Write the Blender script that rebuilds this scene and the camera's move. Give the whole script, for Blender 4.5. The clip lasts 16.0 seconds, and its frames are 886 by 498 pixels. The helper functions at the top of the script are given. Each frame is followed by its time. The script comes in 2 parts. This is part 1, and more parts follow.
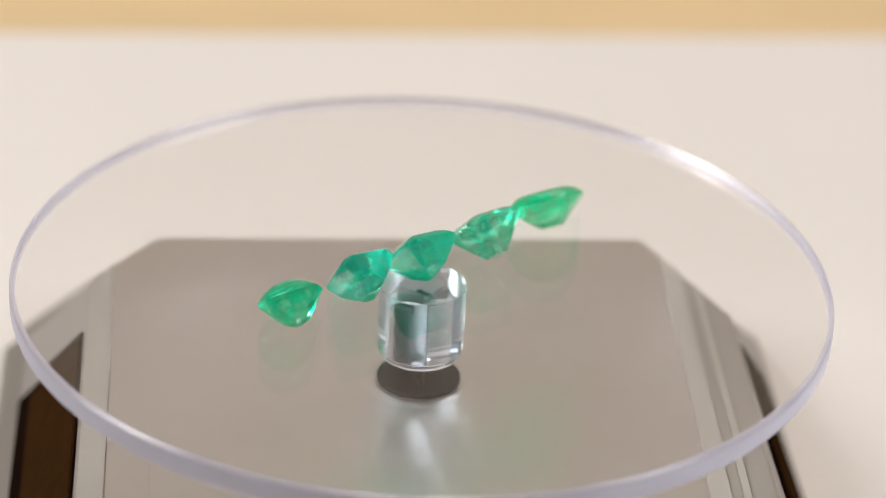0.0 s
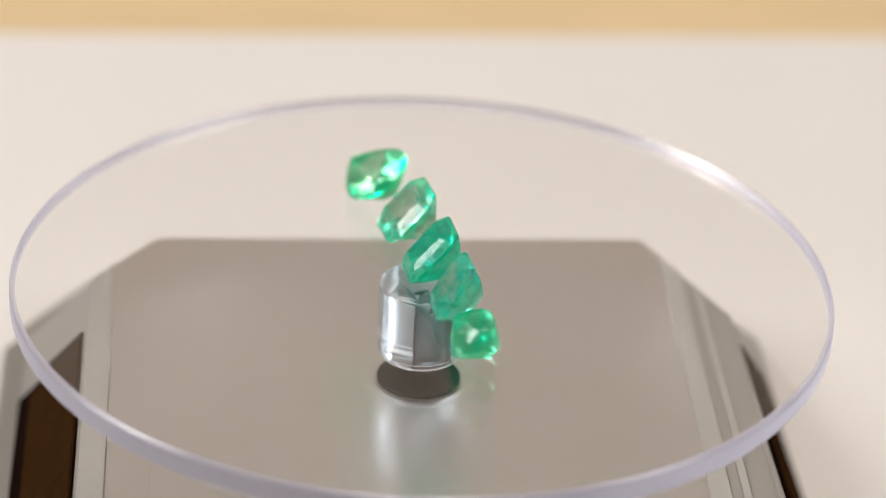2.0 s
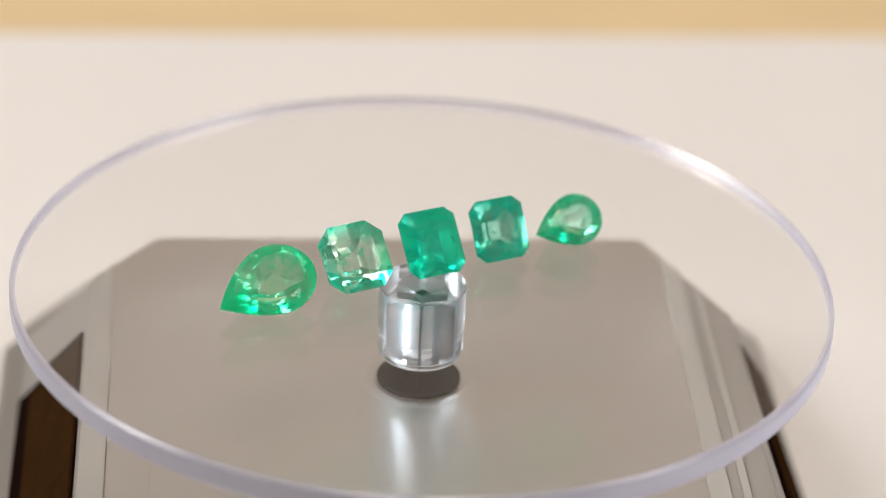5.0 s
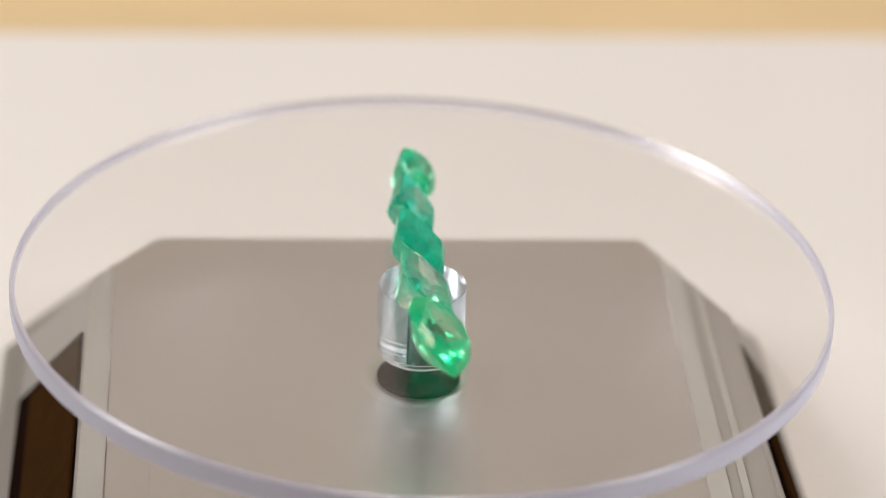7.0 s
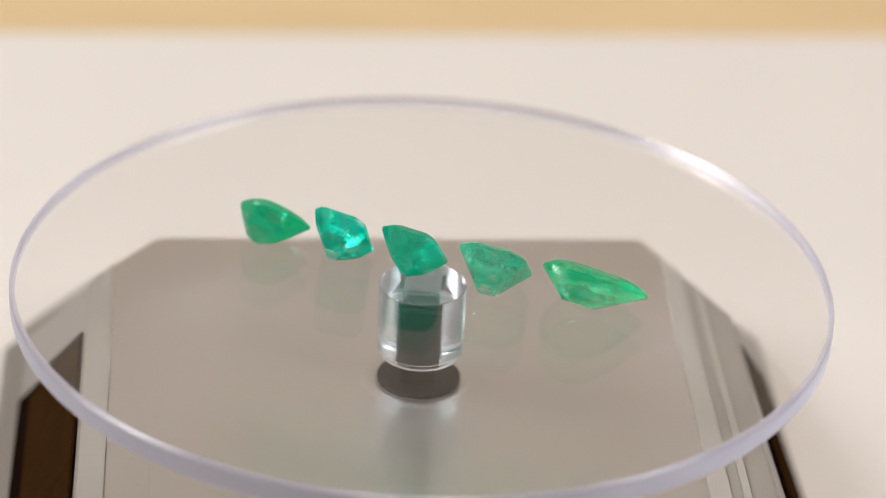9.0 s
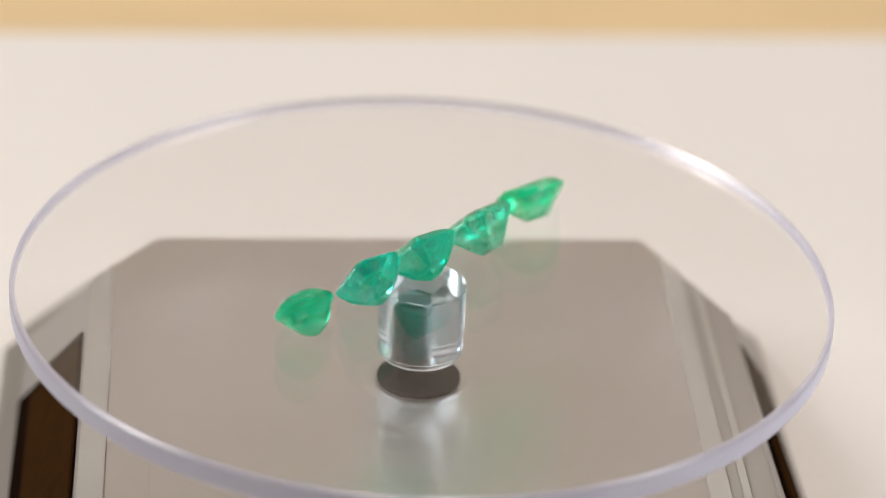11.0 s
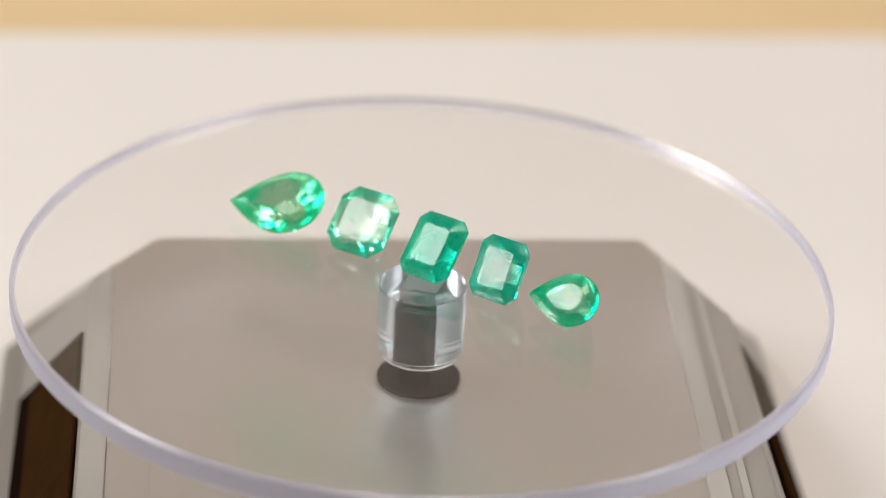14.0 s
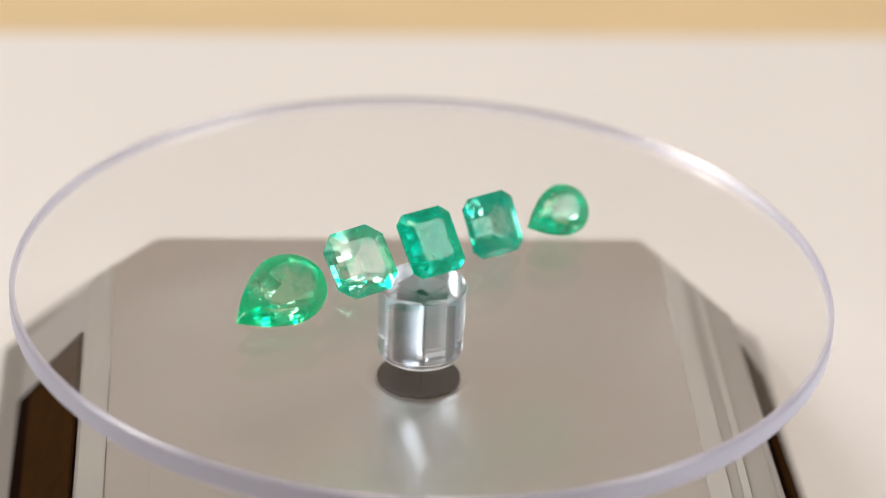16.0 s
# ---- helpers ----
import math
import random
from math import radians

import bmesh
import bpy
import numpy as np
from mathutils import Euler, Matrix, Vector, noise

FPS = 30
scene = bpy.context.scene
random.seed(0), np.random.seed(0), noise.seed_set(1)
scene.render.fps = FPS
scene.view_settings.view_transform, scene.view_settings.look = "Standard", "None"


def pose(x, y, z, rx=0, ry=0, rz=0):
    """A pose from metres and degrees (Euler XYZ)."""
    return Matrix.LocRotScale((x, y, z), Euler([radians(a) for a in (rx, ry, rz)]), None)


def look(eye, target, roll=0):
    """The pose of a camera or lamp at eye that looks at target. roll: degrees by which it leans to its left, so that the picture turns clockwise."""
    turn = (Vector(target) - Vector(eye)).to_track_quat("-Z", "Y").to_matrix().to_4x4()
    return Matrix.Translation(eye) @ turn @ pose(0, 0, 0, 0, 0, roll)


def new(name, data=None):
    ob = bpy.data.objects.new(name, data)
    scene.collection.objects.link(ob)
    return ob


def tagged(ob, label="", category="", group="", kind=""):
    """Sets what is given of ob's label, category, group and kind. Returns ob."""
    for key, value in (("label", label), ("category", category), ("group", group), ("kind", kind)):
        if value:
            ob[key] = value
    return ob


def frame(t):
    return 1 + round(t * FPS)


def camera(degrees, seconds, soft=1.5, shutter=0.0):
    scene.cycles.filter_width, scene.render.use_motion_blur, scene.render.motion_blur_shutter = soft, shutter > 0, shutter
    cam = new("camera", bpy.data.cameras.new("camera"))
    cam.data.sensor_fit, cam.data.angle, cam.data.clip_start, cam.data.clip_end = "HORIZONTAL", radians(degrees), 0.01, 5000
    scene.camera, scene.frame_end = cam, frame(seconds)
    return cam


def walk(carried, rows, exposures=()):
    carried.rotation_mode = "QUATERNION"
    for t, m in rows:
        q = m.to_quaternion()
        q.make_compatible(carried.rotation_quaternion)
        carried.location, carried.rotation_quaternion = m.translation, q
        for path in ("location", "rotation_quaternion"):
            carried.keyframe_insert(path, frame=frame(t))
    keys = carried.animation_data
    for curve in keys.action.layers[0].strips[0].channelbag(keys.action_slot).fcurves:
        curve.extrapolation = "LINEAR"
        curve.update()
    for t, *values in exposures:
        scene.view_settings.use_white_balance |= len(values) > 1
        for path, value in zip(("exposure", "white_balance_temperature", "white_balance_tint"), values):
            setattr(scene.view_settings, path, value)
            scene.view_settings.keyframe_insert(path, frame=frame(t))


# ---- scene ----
# the camera stands still on a tripod, before a gem turntable
EYE = (0.00246, -0.32710, 0.18119)
AIM = (0.00246, 0.0, 0.00361)
cam = camera(18.12, 16.0, soft=1.0, shutter=0.5)
cam.data.dof.use_dof = True
cam.data.dof.focus_distance = 0.3655
cam.data.dof.aperture_fstop = 11.0
STAND = look(EYE, AIM, 2.946)
walk(cam, [(0.0, STAND), (16.0, STAND)], exposures=[(0.0, 0.035), (16.0, 0.035)])

# ---- light ----
world = bpy.data.worlds.new("room_air")
scene.world = world
world.use_nodes = True
world.node_tree.nodes["Background"].inputs["Color"].default_value = (1.0, 0.93, 0.86, 1)
world.node_tree.nodes["Background"].inputs["Strength"].default_value = 0.05


def area_lamp(name, eye, target, sx, sy, watts, colour):
    data = bpy.data.lights.new(name, "AREA")
    data.shape, data.size, data.size_y, data.energy, data.color = "RECTANGLE", sx, sy, watts, colour
    ob = new(name, data)
    ob.matrix_world = look(eye, target)
    return ob


area_lamp("ceiling_lamp", (-0.02, -0.12, 1.72), (-0.02, -0.12, 0.0), 0.60, 0.58, 8.4, (1.0, 0.84, 0.68))
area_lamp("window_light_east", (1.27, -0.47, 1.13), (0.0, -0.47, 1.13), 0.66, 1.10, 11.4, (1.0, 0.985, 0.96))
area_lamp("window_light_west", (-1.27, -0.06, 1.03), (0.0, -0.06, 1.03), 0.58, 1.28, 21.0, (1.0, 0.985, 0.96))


# ---- materials ----
def material(name):
    m = bpy.data.materials.new(name)
    m.use_nodes = True
    return m, m.node_tree, m.node_tree.nodes["Principled BSDF"]


def surface(name, base, rough=0.5, metal=0.0, spread=0.12, grain=400.0, coarse=40.0, bump=0.05, wear=0.08, coat=0.0, shine=0.5, stretch=(1, 1, 1)):
    """A solid surface with grain and larger stains, both at real size."""
    m, tree, shader = material(name)
    n, link = tree.nodes, tree.links
    place = n.new("ShaderNodeTexCoord")
    mapped = n.new("ShaderNodeMapping")
    mapped.inputs["Scale"].default_value = stretch
    link.new(place.outputs["Object"], mapped.inputs["Vector"])
    fine, big = n.new("ShaderNodeTexNoise"), n.new("ShaderNodeTexNoise")
    fine.inputs["Scale"].default_value, fine.inputs["Detail"].default_value = grain, 6
    big.inputs["Scale"].default_value, big.inputs["Detail"].default_value = coarse, 3
    for t in (fine, big):
        link.new(mapped.outputs["Vector"], t.inputs["Vector"])
    mixed = n.new("ShaderNodeMath")
    mixed.operation = "MULTIPLY_ADD"
    mixed.inputs[1].default_value = 0.5
    half = n.new("ShaderNodeMath")
    half.operation, half.inputs[1].default_value = "MULTIPLY", 0.5
    link.new(big.outputs["Fac"], half.inputs[0])
    link.new(fine.outputs["Fac"], mixed.inputs[0])
    link.new(half.outputs[0], mixed.inputs[2])
    ramp = n.new("ShaderNodeValToRGB")
    lo, hi = [c * (1 - spread) for c in base], [min(1.0, c * (1 + spread)) for c in base]
    ramp.color_ramp.elements[0].position, ramp.color_ramp.elements[1].position = 0.3, 0.7
    ramp.color_ramp.elements[0].color, ramp.color_ramp.elements[1].color = (*lo, 1), (*hi, 1)
    link.new(mixed.outputs[0], ramp.inputs["Fac"])
    link.new(ramp.outputs["Color"], shader.inputs["Base Color"])
    rr = n.new("ShaderNodeMapRange")
    rr.inputs["To Min"].default_value, rr.inputs["To Max"].default_value = max(0.02, rough - wear), min(1, rough + wear)
    link.new(big.outputs["Fac"], rr.inputs["Value"])
    link.new(rr.outputs["Result"], shader.inputs["Roughness"])
    shader.inputs["Metallic"].default_value = metal
    shader.inputs["Coat Weight"].default_value = coat
    shader.inputs["Specular IOR Level"].default_value = shine
    if bump:
        b = n.new("ShaderNodeBump")
        b.inputs["Strength"].default_value, b.inputs["Distance"].default_value = bump, 0.0002
        link.new(fine.outputs["Fac"], b.inputs["Height"])
        link.new(b.outputs["Normal"], shader.inputs["Normal"])
    return m


def clear(name, tint=(1, 1, 1), rough=0.0, ior=1.49):
    m, tree, shader = material(name)
    shader.inputs["Base Color"].default_value = (*tint, 1)
    shader.inputs["Transmission Weight"].default_value = 1.0
    shader.inputs["Roughness"].default_value = rough
    shader.inputs["IOR"].default_value = ior
    return m


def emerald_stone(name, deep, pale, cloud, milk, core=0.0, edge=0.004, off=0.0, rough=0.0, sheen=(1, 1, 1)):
    """Beryl with cloudy inclusions; its see-through middle and the deeper green of longer light paths at the edge are
    painted into the colour.
    milk: the share of light that the inclusions scatter, whose green also paints the inner glow; core, edge: where the
    colour ramp begins and ends; off: how far the core lies along x."""
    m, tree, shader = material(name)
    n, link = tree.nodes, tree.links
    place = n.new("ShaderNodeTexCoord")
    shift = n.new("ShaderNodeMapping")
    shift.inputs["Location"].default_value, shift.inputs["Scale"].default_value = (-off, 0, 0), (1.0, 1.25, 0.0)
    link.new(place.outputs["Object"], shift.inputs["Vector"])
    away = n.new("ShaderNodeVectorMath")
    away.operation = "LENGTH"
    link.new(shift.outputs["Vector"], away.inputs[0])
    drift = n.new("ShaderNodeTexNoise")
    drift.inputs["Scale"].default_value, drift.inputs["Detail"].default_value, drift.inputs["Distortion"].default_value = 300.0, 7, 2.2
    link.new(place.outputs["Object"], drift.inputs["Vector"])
    path_ramp = n.new("ShaderNodeMapRange")
    path_ramp.interpolation_type = "SMOOTHSTEP"
    path_ramp.inputs["From Min"].default_value, path_ramp.inputs["From Max"].default_value = core, edge
    link.new(away.outputs["Value"], path_ramp.inputs["Value"])
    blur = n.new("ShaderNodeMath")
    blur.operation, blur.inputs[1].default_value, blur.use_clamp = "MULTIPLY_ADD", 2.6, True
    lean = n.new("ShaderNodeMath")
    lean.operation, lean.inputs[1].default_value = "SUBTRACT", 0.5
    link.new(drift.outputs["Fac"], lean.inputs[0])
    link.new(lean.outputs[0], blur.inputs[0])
    link.new(path_ramp.outputs["Result"], blur.inputs[2])
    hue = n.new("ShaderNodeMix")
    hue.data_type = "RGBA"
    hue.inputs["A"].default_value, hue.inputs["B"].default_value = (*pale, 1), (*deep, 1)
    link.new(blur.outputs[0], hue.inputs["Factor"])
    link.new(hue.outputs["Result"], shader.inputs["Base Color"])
    shader.inputs["Transmission Weight"].default_value = 1.0
    shader.inputs["Roughness"].default_value = rough
    shader.inputs["IOR"].default_value = 1.55
    wave, relief = n.new("ShaderNodeTexNoise"), n.new("ShaderNodeBump")
    wave.inputs["Scale"].default_value, wave.inputs["Detail"].default_value = 420.0, 3
    relief.inputs["Strength"].default_value, relief.inputs["Distance"].default_value = 0.12, 0.00010
    link.new(place.outputs["Object"], wave.inputs["Vector"])
    link.new(wave.outputs["Fac"], relief.inputs["Height"])
    link.new(relief.outputs["Normal"], shader.inputs["Normal"])
    shader.inputs["Specular Tint"].default_value = (*sheen, 1)
    inner, back = n.new("ShaderNodeBsdfTranslucent"), n.new("ShaderNodeBsdfDiffuse")
    inner.inputs["Color"].default_value = back.inputs["Color"].default_value = (*cloud, 1)
    both = n.new("ShaderNodeMixShader")
    link.new(inner.outputs[0], both.inputs[1])
    link.new(back.outputs[0], both.inputs[2])
    both.inputs["Fac"].default_value = 0.35
    skin, gloss, turned = n.new("ShaderNodeMixShader"), n.new("ShaderNodeBsdfGlossy"), n.new("ShaderNodeFresnel")
    gloss.inputs["Roughness"].default_value, turned.inputs["IOR"].default_value = 0.02, 1.58
    least = n.new("ShaderNodeMath")
    least.operation, least.inputs[1].default_value = "MINIMUM", 0.07
    link.new(turned.outputs[0], least.inputs[0])
    link.new(least.outputs[0], skin.inputs["Fac"])
    link.new(both.outputs[0], skin.inputs[1])
    link.new(gloss.outputs[0], skin.inputs[2])
    # the haze follows the same ramp, so the middle looks see-through
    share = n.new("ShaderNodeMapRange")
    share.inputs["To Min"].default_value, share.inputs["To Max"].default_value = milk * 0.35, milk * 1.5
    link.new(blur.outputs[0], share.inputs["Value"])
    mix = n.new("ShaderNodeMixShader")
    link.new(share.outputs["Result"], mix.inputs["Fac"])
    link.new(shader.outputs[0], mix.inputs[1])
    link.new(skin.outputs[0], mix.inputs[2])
    link.new(mix.outputs[0], n["Material Output"].inputs["Surface"])
    return m


def frosted(name, haze, share, rough=0.0, tint=(1, 1, 1), sheen=0.0, ior=1.49):
    """Acrylic whose surface scatters a share of the light; sheen: the share that a half-polished skin mirrors."""
    m = clear(name, tint, rough, ior)
    n, link = m.node_tree.nodes, m.node_tree.links
    white, inner, both, mix = n.new("ShaderNodeBsdfDiffuse"), n.new("ShaderNodeBsdfTranslucent"), n.new("ShaderNodeMixShader"), n.new("ShaderNodeMixShader")
    white.inputs["Color"].default_value = inner.inputs["Color"].default_value = (*haze, 1)
    both.inputs["Fac"].default_value, mix.inputs["Fac"].default_value = 0.6, share
    link.new(white.outputs[0], both.inputs[1])
    link.new(inner.outputs[0], both.inputs[2])
    link.new(n["Principled BSDF"].outputs[0], mix.inputs[1])
    link.new(both.outputs[0], mix.inputs[2])
    skin, gloss = n.new("ShaderNodeMixShader"), n.new("ShaderNodeBsdfGlossy")
    gloss.inputs["Roughness"].default_value, skin.inputs["Fac"].default_value = 0.14, sheen
    link.new(mix.outputs[0], skin.inputs[1])
    link.new(gloss.outputs[0], skin.inputs[2])
    link.new(skin.outputs[0], n["Material Output"].inputs["Surface"])
    return m


ACRYLIC = clear("clear_acrylic", (0.998, 0.998, 1.0), ior=1.28)
ACRYLIC.node_tree.nodes["Principled BSDF"].inputs["Coat Weight"].default_value = 0.55
SPINDLE = frosted("spindle_acrylic", (0.80, 0.84, 0.92), 0.012, 0.0, (0.62, 0.745, 0.87))
# pale haze for the top end and its chamfer only
SPINDLE_END = frosted("hazy_spindle_end", (0.50, 0.50, 0.58), 0.27, 0.0, (0.62, 0.745, 0.87))
# white haze paints the bright lines of light on the lower rounded edges
SPINDLE_EDGE = frosted("spindle_edge_glint", (0.95, 0.95, 0.98), 0.75)
# lavender haze stands in for the light that the disc carries to its edge
RIM = frosted("lavender_glow_edge", (0.79, 0.795, 1.0), 0.54, 0.25, (0.97, 0.97, 1.0), 0.12, ior=1.28)
SILVER = surface("satin_silver_plate", (0.645, 0.625, 0.61), 0.35, 0.95, 0.015, 900, 60, 0.02, 0.0)
TRIM = surface("pale_grey_trim", (0.29, 0.28, 0.265), 0.40, 0.15, 0.02, 900, 60, 0.03, 0.02)
GROOVE = surface("grey_groove", (0.19, 0.178, 0.168), 0.45, 0.0, 0.03, 900, 60, 0.03, 0.02)
PLASTIC = surface("grey_moulded_plastic", (0.225, 0.212, 0.20), 0.42, 0.0, 0.02, 900, 60, 0.03, 0.02)
SEAM = surface("dark_seam", (0.10, 0.085, 0.075), 0.6)
HUB = surface("dark_hub_plastic", (0.005, 0.0035, 0.0035), 0.22, 0, 0.15, 600, 120, 0.02, 0.05, shine=0.10)
CELL = surface("brown_solar_cell", (0.030, 0.014, 0.005), 0.45, 0, 0.2, 500, 90, 0.02, 0.06, shine=0.0)
BORDER = surface("black_brown_border", (0.008, 0.004, 0.003), 0.4, 0, 0.2, shine=0.0)
PAPER = surface("white_paper", (0.775, 0.755, 0.75), 0.75, 0, 0.02, 1200, 14, 0.06, 0.05)
WOOD = surface("honey_wood", (0.72, 0.555, 0.33), 0.5, 0, 0.12, 120, 12, 0.05, 0.08, stretch=(0.25, 3, 1))
WALL_TAN = surface("tan_wall_paint", (0.60, 0.54, 0.485), 0.85, 0, 0.05, 60, 3, 0.05)
WALL_DIM = surface("brown_wall_panelling", (0.19, 0.155, 0.13), 0.7, 0, 0.15, 60, 5, 0.1, stretch=(4, 4, 0.5))
WALL = surface("warm_white_wall_paint", (0.56, 0.53, 0.49), 0.85, 0, 0.03, 90, 3, 0.05)
CEILING = surface("ceiling_paint", (0.42, 0.40, 0.38), 0.9, 0, 0.02, 90, 3, 0.05)
FLOOR = surface("brown_floor_boards", (0.25, 0.17, 0.11), 0.5, 0, 0.2, 40, 4, 0.1, stretch=(1, 0.2, 1))
GLASS = clear("window_glass", (1, 1, 1), 0.0, 1.5)
FRAME = surface("white_window_paint", (0.78, 0.78, 0.76), 0.4, 0, 0.02)


# ---- mesh helpers ----
def part(name, bm, mat, parent=None, label="", smooth=False):
    bmesh.ops.recalc_face_normals(bm, faces=bm.faces)
    mesh = bpy.data.meshes.new(name)
    bm.to_mesh(mesh)
    bm.free()
    for m in (mat if isinstance(mat, (list, tuple)) else [mat]):
        mesh.materials.append(m)
    if smooth:
        mesh.shade_smooth()
        mesh.set_sharp_from_angle(angle=radians(32))
    ob = new(name, mesh)
    ob.parent = parent
    return tagged(ob, label=label)


def loft(rings, caps=True):
    """A closed solid through rings of as many points each."""
    bm = bmesh.new()
    made = [[bm.verts.new(q) for q in ring] for ring in rings]
    for a, b in zip(made, made[1:]):
        for i in range(len(a)):
            j = (i + 1) % len(a)
            bm.faces.new((a[i], a[j], b[j], b[i]))
    if caps:
        bm.faces.new(made[0][::-1])
        bm.faces.new(made[-1])
    return bm


def ring(radius, z, n=96):
    return [(radius * math.cos(2 * math.pi * i / n), radius * math.sin(2 * math.pi * i / n), z) for i in range(n)]


def slab(points, z0, z1, edge=0.0002):
    """A plate on an outline, its upper edge rounded off."""
    cx, cy = sum(q[0] for q in points) / len(points), sum(q[1] for q in points) / len(points)

    def inset(d):
        return [(x - math.copysign(min(d, abs(x - cx)), x - cx), y - math.copysign(min(d, abs(y - cy)), y - cy)) for x, y in points]
    return loft([[(x, y, z0) for x, y in points], [(x, y, z1 - edge) for x, y in points],
                 [(x, y, z1 - edge * 0.3) for x, y in inset(edge * 0.35)], [(x, y, z1) for x, y in inset(edge)]])


def box(x0, y0, z0, x1, y1, z1, edge=0.002):
    return slab([(x0, y0), (x1, y0), (x1, y1), (x0, y1)], z0, z1, edge)


# ---- the room ----
TABLE_Z = -0.0420
X0, X1, Y0, Y1, ZF, ZC = -1.30, 1.30, -1.55, 1.45, -0.78, 1.75


def setting(name, bm, mat, label):
    return tagged(part(name, bm, mat), label, name.split("_")[0], kind="structure")


setting("floor", box(X0, Y0, ZF - 0.1, X1, Y1, ZF), FLOOR, "brown wooden floor of the room")
setting("ceiling", box(X0, Y0, ZC, X1, Y1, ZC + 0.1), CEILING, "plain grey painted ceiling")
setting("wall_north", box(X0, Y1, ZF, X1, Y1 + 0.1, ZC), WALL_TAN, "plain tan painted wall")
setting("wall_south", box(X0, Y0 - 0.1, ZF, X1, Y0, ZC), WALL_DIM, "plain dark brown panelled wall")


def blocks(rows):
    """Several blocks as one mesh: x0, x1, y0, y1, z0, z1 each."""
    bm = bmesh.new()
    for x0, x1, y0, y1, z0, z1 in rows:
        place = Matrix.Translation(((x0 + x1) / 2, (y0 + y1) / 2, (z0 + z1) / 2)) @ Matrix.Diagonal((x1 - x0, y1 - y0, z1 - z0, 1))
        bmesh.ops.create_cube(bm, size=1.0, matrix=place)
    return bm


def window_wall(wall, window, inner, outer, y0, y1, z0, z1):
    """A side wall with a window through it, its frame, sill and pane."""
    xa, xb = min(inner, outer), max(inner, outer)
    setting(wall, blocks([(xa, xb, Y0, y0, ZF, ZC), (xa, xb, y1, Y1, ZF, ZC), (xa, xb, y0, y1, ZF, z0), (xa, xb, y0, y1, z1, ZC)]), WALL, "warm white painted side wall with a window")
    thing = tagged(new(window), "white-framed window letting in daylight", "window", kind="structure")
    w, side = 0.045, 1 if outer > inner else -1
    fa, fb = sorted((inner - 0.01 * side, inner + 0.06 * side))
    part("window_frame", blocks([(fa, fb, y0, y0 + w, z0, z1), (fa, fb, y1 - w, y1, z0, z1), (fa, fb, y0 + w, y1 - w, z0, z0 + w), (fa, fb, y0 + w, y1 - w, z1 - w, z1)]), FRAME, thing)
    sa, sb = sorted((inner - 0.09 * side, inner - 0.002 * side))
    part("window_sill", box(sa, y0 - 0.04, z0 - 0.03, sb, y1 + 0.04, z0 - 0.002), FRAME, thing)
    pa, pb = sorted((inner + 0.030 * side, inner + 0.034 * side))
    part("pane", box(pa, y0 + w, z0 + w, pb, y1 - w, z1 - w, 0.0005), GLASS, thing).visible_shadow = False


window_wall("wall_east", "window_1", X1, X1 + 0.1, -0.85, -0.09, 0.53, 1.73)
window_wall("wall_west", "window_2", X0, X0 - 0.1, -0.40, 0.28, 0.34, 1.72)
fixture = tagged(new("ceiling_light"), "square ceiling light with a white frame", "ceiling light")
part("frame", blocks([(-0.345, -0.322, -0.435, 0.195, 1.70, ZC), (0.282, 0.305, -0.435, 0.195, 1.70, ZC),
                      (-0.322, 0.282, -0.435, -0.412, 1.70, ZC), (-0.322, 0.282, 0.172, 0.195, 1.70, ZC)]), FRAME, fixture)


def wooden_table():
    thing = tagged(new("wooden_table"), "honey-coloured wooden table under a white sheet", "table")
    top = box(-0.65, -0.75, TABLE_Z - 0.030, 0.65, 0.62, TABLE_Z - 0.001, 0.003)
    part("tabletop", top, WOOD, thing)
    for x in (-0.58, 0.58):
        for y in (-0.68, 0.55):
            part("leg", box(x - 0.03, y - 0.03, ZF, x + 0.03, y + 0.03, TABLE_Z - 0.030, 0.001), WOOD, thing)


def paper_sheet():
    def far(x):
        return 0.172 + 0.113 * x
    bm = slab([(-0.42, -0.52), (0.42, -0.52), (0.42, far(0.42)), (-0.42, far(-0.42))], TABLE_Z - 0.001, TABLE_Z, 0.0002)
    tagged(part("paper_sheet", bm, PAPER), "smooth white paper sheet lying on the wooden table", "paper")


wooden_table()
paper_sheet()

# ---- the turntable ----
PLATE_Z = -0.0182
DISC_T = 0.0034
TURN = 2 * math.pi / 10.766


def angle(t):
    return TURN * (t - 4.0)


def reach(u):
    """How far back the top goes at u, with its cut corners."""
    a = abs(u)
    return 0.0398 if a <= 0.0361 else 0.0398 - (a - 0.0361) * 1.293


def reach_back(u):
    """The corner behind the brighter side is cut deeper."""
    return reach(u) if u <= 0.0361 else 0.0398 - (u - 0.0361) * 2.2


def strip(u0, u1, z0, z1, edge=0.00015):
    """A strip of the top; those past the plate spread a little towards the back."""
    cuts = [u for u in (-0.0361, 0.0361) if u0 < u < u1]
    us = [u0, *cuts, u1]

    def spread(u, v):
        return u + 0.025 * (v + 0.026) if u > 0.0362 else u
    front = [(spread(u, -0.018 - reach(u)), -0.018 - reach(u)) for u in us]
    back = [spread(u, reach_back(u)) for u in reversed(us)]
    return slab(front + [(u, reach_back(u)) for u in back], z0, z1, edge)


def eight(a, b, ca, cb, z, cr=None, ar=None):
    """An oblong with cut corners: half width, reach, and where the cuts begin; it is longer in front than behind."""
    f = 0.018
    return [(-a, -cb - f, z), (-ca, -b - f, z), (ca, -b - f, z), (ar or a, -cb - f, z), (ar or a, cr or cb, z), (ca, b, z), (-ca, b, z), (-a, cb, z)]


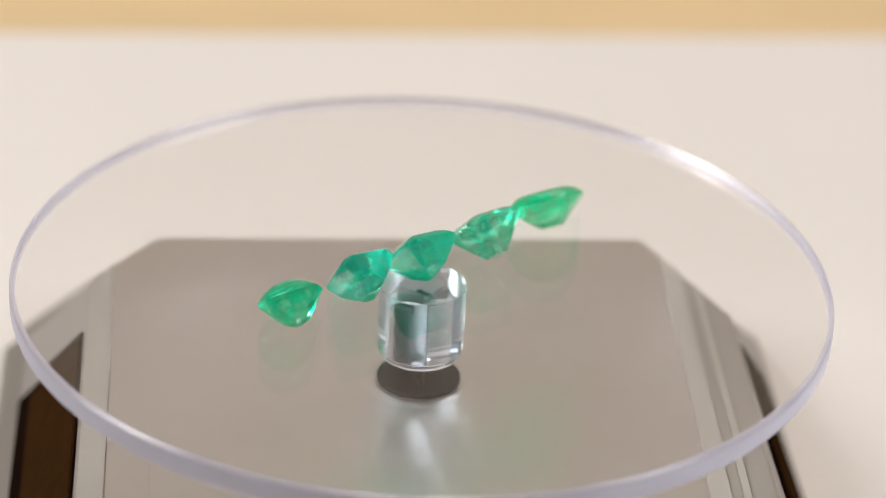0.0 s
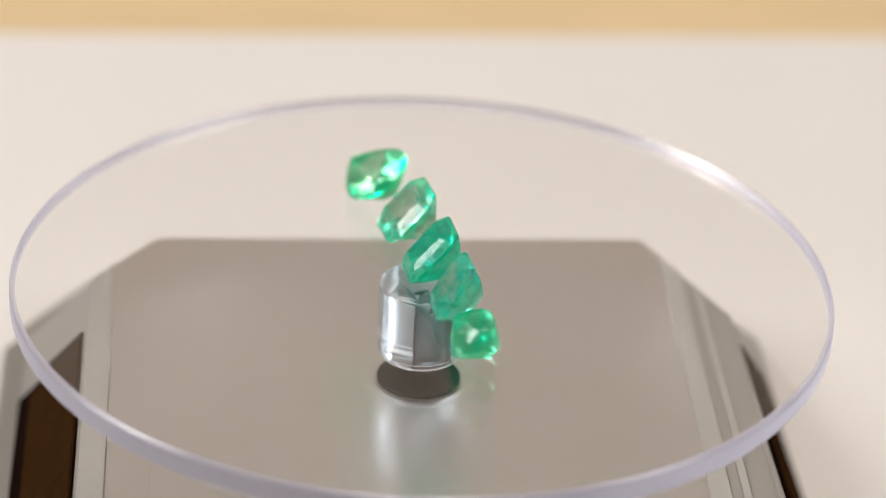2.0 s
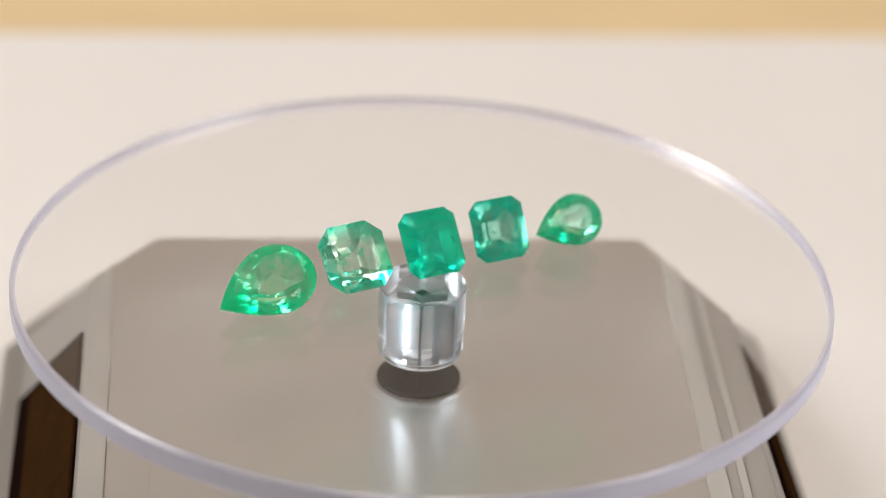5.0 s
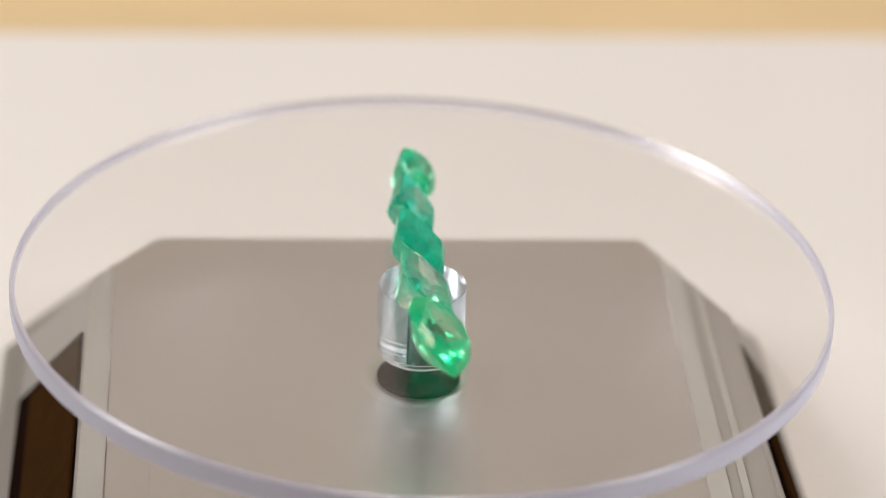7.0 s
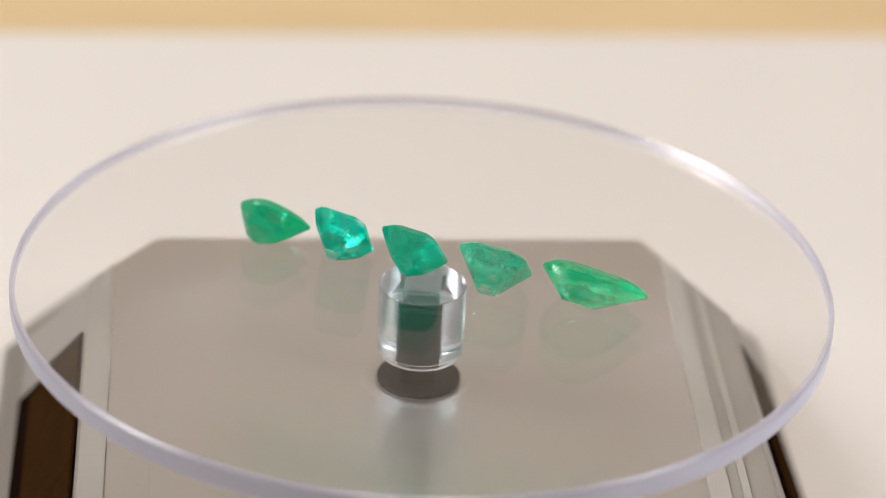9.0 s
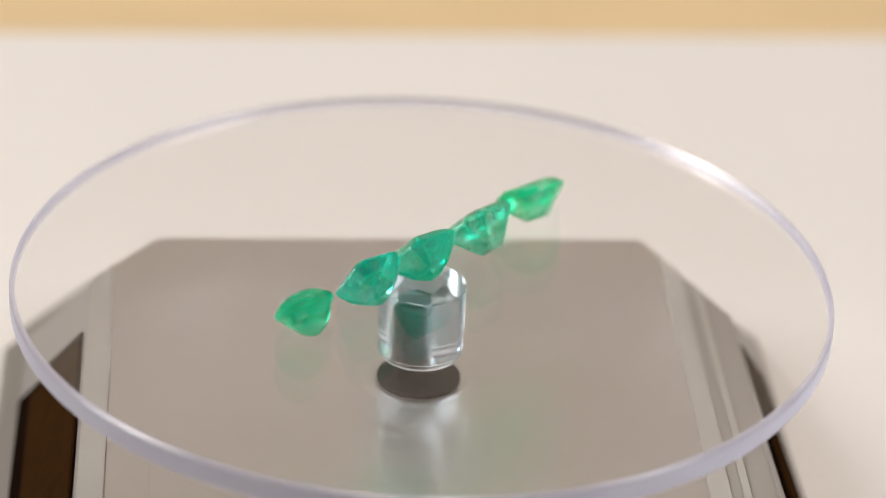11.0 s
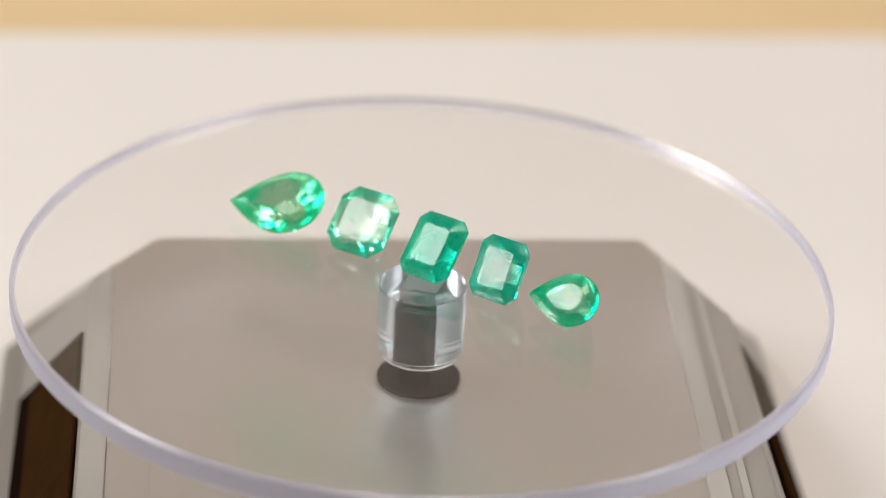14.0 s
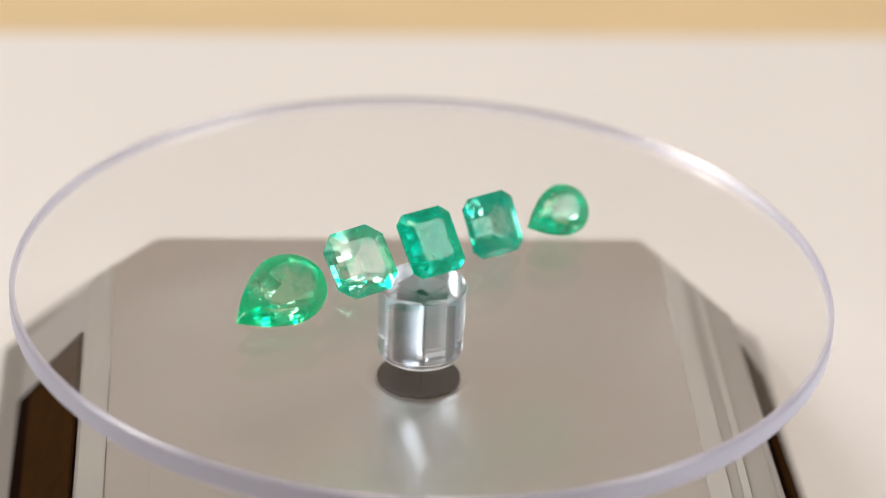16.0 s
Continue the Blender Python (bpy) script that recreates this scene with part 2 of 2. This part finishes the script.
def solar_turntable():
    thing = tagged(new("display_turntable"), "silver-grey solar display turntable with a clear round disc", "turntable")
    thing.matrix_world = pose(0, 0, 0, 0, 0, 5.7)
    part("body", loft([eight(0.0600, 0.068, 0.0460, 0.0475, TABLE_Z, None, 0.0576), eight(0.0600, 0.068, 0.0460, 0.0475, -0.0403, None, 0.0576),
                       eight(0.0592, 0.067, 0.0455, 0.0470, -0.0397, None, 0.0573), eight(0.0568, 0.064, 0.0440, 0.0455, -0.0393),
                       eight(0.0460, 0.0401, 0.0363, 0.0276, -0.0191, 0.0186), eight(0.0457, 0.0398, 0.0361, 0.0274, -0.0187, 0.0184)]),
         PLASTIC, thing, "pale grey plastic body with sloping sides")
    part("top_plate", strip(-0.0364, 0.0364, -0.0194, PLATE_Z, 0.00001), SILVER, thing, "satin silver-grey top plate")
    part("trim_strip", strip(-0.0422, -0.03641, -0.0194, PLATE_Z + 0.00001, 0.00001), SILVER, thing)
    part("trim_strip", strip(-0.0457, -0.0422, -0.0194, PLATE_Z + 0.00004, 0.00008), TRIM, thing)
    part("trim_strip", strip(0.03642, 0.0393, -0.0194, PLATE_Z + 0.00008, 0.00008), TRIM, thing, "pale grey raised strip")
    part("groove", strip(0.03932, 0.0409, -0.0194, PLATE_Z - 0.0002, 0.00002), GROOVE, thing, "darker grey recessed groove")
    part("ridge", strip(0.04092, 0.0418, -0.0194, PLATE_Z + 0.00010, 0.00020), TRIM, thing, "thin pale ridge")
    part("trim_strip", strip(0.04185, 0.0453, -0.0194, PLATE_Z - 0.0002), GROOVE, thing)
    # tapered and cut short, in place of its fading in the disc's haze
    part("seam", slab([(-0.04235, -0.053), (-0.0420, -0.053), (-0.04213, 0.002), (-0.04222, 0.002)], -0.0194, PLATE_Z + 0.00012, 0.00001), SEAM, thing, "thin dark seam")
    # the solar cells lie in both sloping sides
    for s in (-1, 1):
        def on_side(f, v, lift):
            return (s * (0.0460 + 0.0108 * f + lift * 0.88), v, -0.0191 - 0.0202 * f + lift * 0.47)

        def cell(f0, f1, back0, back1, lift):
            low = [on_side(f0, -0.028 - back0, lift - 0.0006), on_side(f1, -0.028 - back1, lift - 0.0006), on_side(f1, back1, lift - 0.0006), on_side(f0, back0, lift - 0.0006)]
            top = [on_side(f0, -0.028 - back0, lift), on_side(f1, -0.028 - back1, lift), on_side(f1, back1, lift), on_side(f0, back0, lift)]
            return loft([low, top])
        # the cell on the far side sits deeper in its frame
        f0, f1, c0, c1 = (0.02, 0.97, 0.03, 0.74) if s < 0 else (0.20, 0.78, 0.30, 0.60)
        part("cell_frame", cell(f0, f1, 0.0140 + 0.016 * f0, 0.0140 + 0.016 * f1, 0.0003), BORDER, thing, "black border round the solar cell")
        part("solar_cell", cell(c0, c1, 0.0115 + 0.016 * c0, 0.0115 + 0.016 * c1, 0.0007), CELL, thing, "dark brown glossy solar cell")
    part("hub_ring", loft([ring(0.0080, PLATE_Z - 0.0002), ring(0.0080, PLATE_Z + 0.00001), ring(0.0076, PLATE_Z + 0.00006), ring(0.0073, PLATE_Z + 0.00008), ring(0.0070, PLATE_Z + 0.00007),
                           ring(0.0061, PLATE_Z + 0.00003), ring(0.0058, PLATE_Z - 0.0001)]), SILVER, thing, "shallow dished collar round the hub", smooth=True)
    part("hub", loft([ring(0.00575, PLATE_Z - 0.0002), ring(0.00575, PLATE_Z + 0.0004), ring(0.0055, PLATE_Z + 0.0006), ring(0.0048, PLATE_Z + 0.0006),
                      ring(0.0044, PLATE_Z + 0.0003), ring(0.0010, PLATE_Z + 0.0003)]), HUB, thing, "dark glossy round hub", smooth=True)

    # what turns: disc, spindle and shaft
    r, t = 0.0552, DISC_T
    bm = loft([*(ring(r - 0.0007 + 0.0007 * math.cos(radians(a)), -t + 0.0007 - 0.0007 * math.sin(radians(a)), 192) for a in range(90, -1, -15)),
               *(ring(r - 0.0007 + 0.0007 * math.cos(radians(a)), -0.0007 + 0.0007 * math.sin(radians(a)), 192) for a in range(0, 91, 15))])
    for f in bm.faces:
        f.material_index = 0 if len(f.verts) > 4 else 1
    disc = part("turning_disc", bm, [ACRYLIC, RIM], thing, "clear acrylic disc with a lavender edge", smooth=True)
    disc.data.polygons.foreach_set("use_smooth", [len(f.vertices) == 4 for f in disc.data.polygons])
    disc.visible_shadow = False
    n, half = 96, 0.0025

    def square(z, h=half, turn=radians(5)):
        out = []
        for i in range(n):
            a = 2 * math.pi * i / n
            k = h / max(abs(math.cos(a - turn)), abs(math.sin(a - turn)))
            out.append((k * math.cos(a), k * math.sin(a), z))
        return out
    zt, zb = -t - 0.00005, -0.0139
    bm = bmesh.new()
    loops = [ring(0.00582, zt, n), ring(0.00595, zt - 0.00012, n), ring(0.00588, zb + 0.0010, n), ring(0.00576, zb + 0.00085, n), ring(0.0057, zb + 0.00035, n), ring(0.0055, zb, n),
             square(zb), square(zt)]
    made = [[bm.verts.new(q) for q in lp] for lp in loops]
    for step, (a, b) in enumerate(zip(made, made[1:] + made[:1])):
        for i in range(n):
            j = (i + 1) % n
            bm.faces.new((a[i], a[j], b[j], b[i])).material_index = {0: 1, 2: 2, 4: 2, 7: 1}.get(step, 0)
    spindle = part("spindle", bm, [SPINDLE, SPINDLE_END, SPINDLE_EDGE], disc, "clear acrylic cylinder with a square bore", smooth=True)
    spindle.visible_shadow = False
    h = 0.00228
    part("drive_shaft", loft([square(PLATE_Z + 0.0004, h), square(-0.0062, h), square(-0.0058, h - 0.0004)]), HUB, disc, "dark square drive shaft")
    return disc


# ---- the stones ----
def step_cut(w, h, cut, crown, tilt, deep, table=0.18, keel=0.455):
    """An oblong stone with cut corners, flat table, stepped crown and stepped underside; table: its inset from the girdle, as a share of w; keel: that of the lowest face."""
    lean = math.tan(radians(tilt))

    def lp(d, z):
        c = cut - d * 0.586 if cut - d * 0.586 > 0.0003 else 0.0003
        a, b = max(w / 2 - d, 0.0004), max(h / 2 - d, 0.0004)
        c = min(c, a * 0.6, b * 0.6)
        return [(-a, -b + c, z), (-a + c, -b, z), (a - c, -b, z), (a, -b + c, z), (a, b - c, z), (a - c, b, z), (-a + c, b, z), (-a, b - c, z)]
    g, d1 = 0.00022, w * 0.125
    z1 = -g - d1 * lean * deep
    z2 = z1 - w * 0.16 * deep
    z3 = z2 - w * 0.17 * 0.62 * deep
    return loft([lp(w * keel, z3), lp(w * 0.285, z2), lp(d1, z1), lp(0, -g), lp(0, g), lp(w * table * 0.47, g + crown * 0.56), lp(w * table, g + crown)])


def pear_cut(length, width, crown, depth, table, sides, keel=0.10):
    """A drop-shaped brilliant, its tip towards -x."""
    wide = 0.62

    def outline(k, n, shift, z):
        out = []
        for i in range(n):
            a = 2 * math.pi * (i + shift) / n
            q = (1 + math.cos(a)) / 2
            half = 1 - abs(1 - q / wide) ** 1.75 if q < wide else math.sqrt(max(0, 1 - ((q - wide) / (1 - wide)) ** 2))
            side = 0 if abs(math.sin(a)) < 1e-9 else math.copysign(half, math.sin(a))
            out.append((length * ((q - wide) * k + wide - 0.5), width / 2 * side * k, z))
        return out
    g = 0.00018
    points = outline(1.0, 32, 0, g) + outline(1.0, 32, 0, -g) + outline(table, 16, 0.5, g + crown) + outline((1 + table) * 0.5 + 0.02, 16, 0, g + crown * 0.60)
    points += outline(0.66, sides, 0.5, -depth * 0.52) + outline(max(0.40, keel * 1.2), sides // 2, 0, -depth * 0.84) + outline(keel, 6, 0, -depth)
    bm = bmesh.new()
    for q in points:
        bm.verts.new(q)
    bmesh.ops.convex_hull(bm, input=bm.verts)
    bmesh.ops.delete(bm, geom=[v for v in bm.verts if not v.link_faces], context="VERTS")
    bmesh.ops.dissolve_limit(bm, angle_limit=radians(1.0), verts=bm.verts, edges=bm.edges)
    return bm


# pale middles and deep edges stand in for light's path through each stone
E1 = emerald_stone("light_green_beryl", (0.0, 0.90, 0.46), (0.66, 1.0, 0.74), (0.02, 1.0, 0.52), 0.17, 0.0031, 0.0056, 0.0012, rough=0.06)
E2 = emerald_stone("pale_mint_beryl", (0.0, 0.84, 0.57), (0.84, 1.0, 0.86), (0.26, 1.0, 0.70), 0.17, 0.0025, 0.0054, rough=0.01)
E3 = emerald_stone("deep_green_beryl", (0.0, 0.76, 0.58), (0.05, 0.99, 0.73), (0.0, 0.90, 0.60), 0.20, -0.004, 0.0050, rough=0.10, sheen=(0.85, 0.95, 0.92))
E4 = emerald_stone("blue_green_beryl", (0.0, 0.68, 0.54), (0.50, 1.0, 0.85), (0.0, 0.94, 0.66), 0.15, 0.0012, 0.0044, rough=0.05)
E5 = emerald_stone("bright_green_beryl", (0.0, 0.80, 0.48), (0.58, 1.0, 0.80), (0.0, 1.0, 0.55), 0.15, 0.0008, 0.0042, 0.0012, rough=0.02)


def stone(name, bm, mat, label, x, y, tilt, yaw, twist):
    """A stone that lies tilted on the disc; x, y: the middle of its girdle."""
    ob = tagged(part(name, bm, mat), label, "gemstone", "emeralds in a row on the disc")
    turn = pose(0, 0, 0, 0, 0, yaw) @ pose(0, 0, 0, tilt) @ pose(0, 0, 0, 0, 0, twist)
    low = min((turn @ v.co).z for v in ob.data.vertices)
    return ob, Matrix.Translation((x, y, -low + 0.00003)) @ turn


DISC = solar_turntable()
STONES = [
    stone("emerald", pear_cut(0.01444, 0.00975, 0.00120, 0.00365, 0.66, 20, 0.30), E1, "large light green pear-cut emerald with a broad table", -0.02358, 0.00122, 35.6, -12.8, 20.6),
    stone("emerald", step_cut(0.00916, 0.00927, 0.0019, 0.00085, 45.7, 1.21, 0.20, 0.37), E2, "pale mint step-cut emerald with cut corners", -0.01005, 0.0012, 45.7, -8.0, 2.8),
    stone("emerald", step_cut(0.00797, 0.00913, 0.0012, 0.00108, 47.3, 1.28, 0.235), E3, "deep green cloudy step-cut emerald", 0.00127, 0.00026, 47.3, -13.3, 4.0),
    stone("emerald", step_cut(0.00753, 0.00848, 0.0012, 0.00090, 58.7, 1.08, 0.215, 0.39), E4, "blue-green step-cut emerald with inclusions", 0.01144, -0.00066, 58.7, -14.0, 4.5),
    stone("emerald", pear_cut(0.01017, 0.00727, 0.00126, 0.00436, 0.52, 16), E5, "small bright green pear-cut emerald", 0.02166, -0.0024, 47.9, -10.7, 11.9),
]


def specks(owner, name, mat, size, spots):
    """Small grains in or on a thing, each a part of it."""
    for k, q in enumerate(spots):
        bm = bmesh.new()
        bmesh.ops.create_icosphere(bm, subdivisions=1, radius=size * (0.7 + 0.3 * (k % 3)))
        for v in bm.verts:
            v.co *= 1 + 0.35 * noise.noise(v.co / size + Vector((k, 0, 0)))
        part(name, bm, mat, owner).location = q


def feather_material():
    """A healed crack in the stone: half see-through, half a pale glint."""
    m, tree, shader = material("healed_crack")
    n, link = tree.nodes, tree.links
    shader.inputs["Base Color"].default_value = (0.30, 0.95, 0.62, 1)
    shader.inputs["Roughness"].default_value = 0.35
    see, mix, drift, share = n.new("ShaderNodeBsdfTransparent"), n.new("ShaderNodeMixShader"), n.new("ShaderNodeTexNoise"), n.new("ShaderNodeMapRange")
    see.inputs["Color"].default_value = (0.86, 0.98, 0.93, 1)
    drift.inputs["Scale"].default_value, drift.inputs["Detail"].default_value = 1500.0, 4
    share.inputs["From Min"].default_value, share.inputs["From Max"].default_value = 0.42, 0.68
    share.inputs["To Min"].default_value, share.inputs["To Max"].default_value = 0.0, 0.62
    link.new(drift.outputs["Fac"], share.inputs["Value"])
    link.new(share.outputs["Result"], mix.inputs["Fac"])
    link.new(see.outputs[0], mix.inputs[1])
    link.new(shader.outputs[0], mix.inputs[2])
    link.new(mix.outputs[0], n["Material Output"].inputs["Surface"])
    return m


def feathers(owner, mat, count, wide, high, deep, seed):
    """Thin ragged cracks inside a stone, each a part of it."""
    rng = random.Random(seed)
    for k in range(count):
        size, n = rng.uniform(0.00035, 0.00095), 11
        edge = [(size * rng.uniform(0.45, 1.0) * math.cos(2 * math.pi * i / n), 0.6 * size * rng.uniform(0.45, 1.0) * math.sin(2 * math.pi * i / n)) for i in range(n)]
        bm = loft([[(x, y, -0.000012 + 0.25 * x * y / size) for x, y in edge], [(x, y, 0.000012 + 0.25 * x * y / size) for x, y in edge]])
        ob = part("inclusion", bm, mat, owner)
        ob.matrix_local = pose(rng.uniform(-wide, wide), rng.uniform(-high, high), -deep * rng.uniform(0.05, 1.0), rng.uniform(0, 180), rng.uniform(0, 180), rng.uniform(0, 180))


FEATHER = feather_material()
feathers(STONES[0][0], FEATHER, 7, 0.0030, 0.0018, 0.0016, 3)
feathers(STONES[1][0], FEATHER, 7, 0.0024, 0.0024, 0.0020, 5)
feathers(STONES[2][0], FEATHER, 10, 0.0022, 0.0026, 0.0018, 7)
feathers(STONES[3][0], FEATHER, 8, 0.0020, 0.0024, 0.0016, 11)
feathers(STONES[4][0], FEATHER, 7, 0.0022, 0.0014, 0.0018, 13)
GRAIN_PALE = surface("pale_inclusion", (0.55, 0.85, 0.75), 0.4)
GRAIN_DARK = surface("dark_inclusion", (0.01, 0.02, 0.02), 0.4)
DUST = surface("white_dust", (0.8, 0.8, 0.78), 0.9)
specks(STONES[2][0], "inclusion", GRAIN_PALE, 0.00005, [(-0.0019, 0.0017, 0.0012), (-0.0014, 0.0024, 0.0012), (-0.0007, 0.0014, 0.0012), (0.0012, 0.0021, 0.0012), (-0.0021, -0.0016, 0.0012), (0.0017, -0.0006, 0.0012)])
specks(STONES[3][0], "inclusion", GRAIN_DARK, 0.00013, [(0.0033, -0.0008, 0.00035)])
specks(STONES[3][0], "inclusion", GRAIN_PALE, 0.00006, [(-0.0010, 0.0004, 0.0009), (-0.0006, 0.0016, 0.0009), (0.0011, -0.0015, 0.0009)])
specks(STONES[1][0], "inclusion", GRAIN_PALE, 0.00007, [(0.0004, 0.0024, 0.0004), (0.0013, 0.0018, 0.0003), (0.0008, 0.0009, 0.0002)])
specks(STONES[4][0], "inclusion", GRAIN_DARK, 0.00009, [(0.0008, 0.0009, 0.0009), (0.0022, -0.0013, 0.0006)])
specks(DISC, "dust_speck", DUST, 0.00007, [(0.0032, -0.0066, 0.00005), (-0.0135, 0.0174, 0.00005), (0.0221, 0.0102, 0.00005), (0.0094, -0.0203, 0.00005), (-0.0260, -0.0150, 0.00005)])


def motions():
    times = [i * 0.25 for i in range(65)]
    walk(DISC, [(t, Matrix.Rotation(angle(t), 4, "Z")) for t in times])
    for ob, rest in STONES:
        walk(ob, [(t, Matrix.Rotation(angle(t), 4, "Z") @ rest) for t in times])


motions()
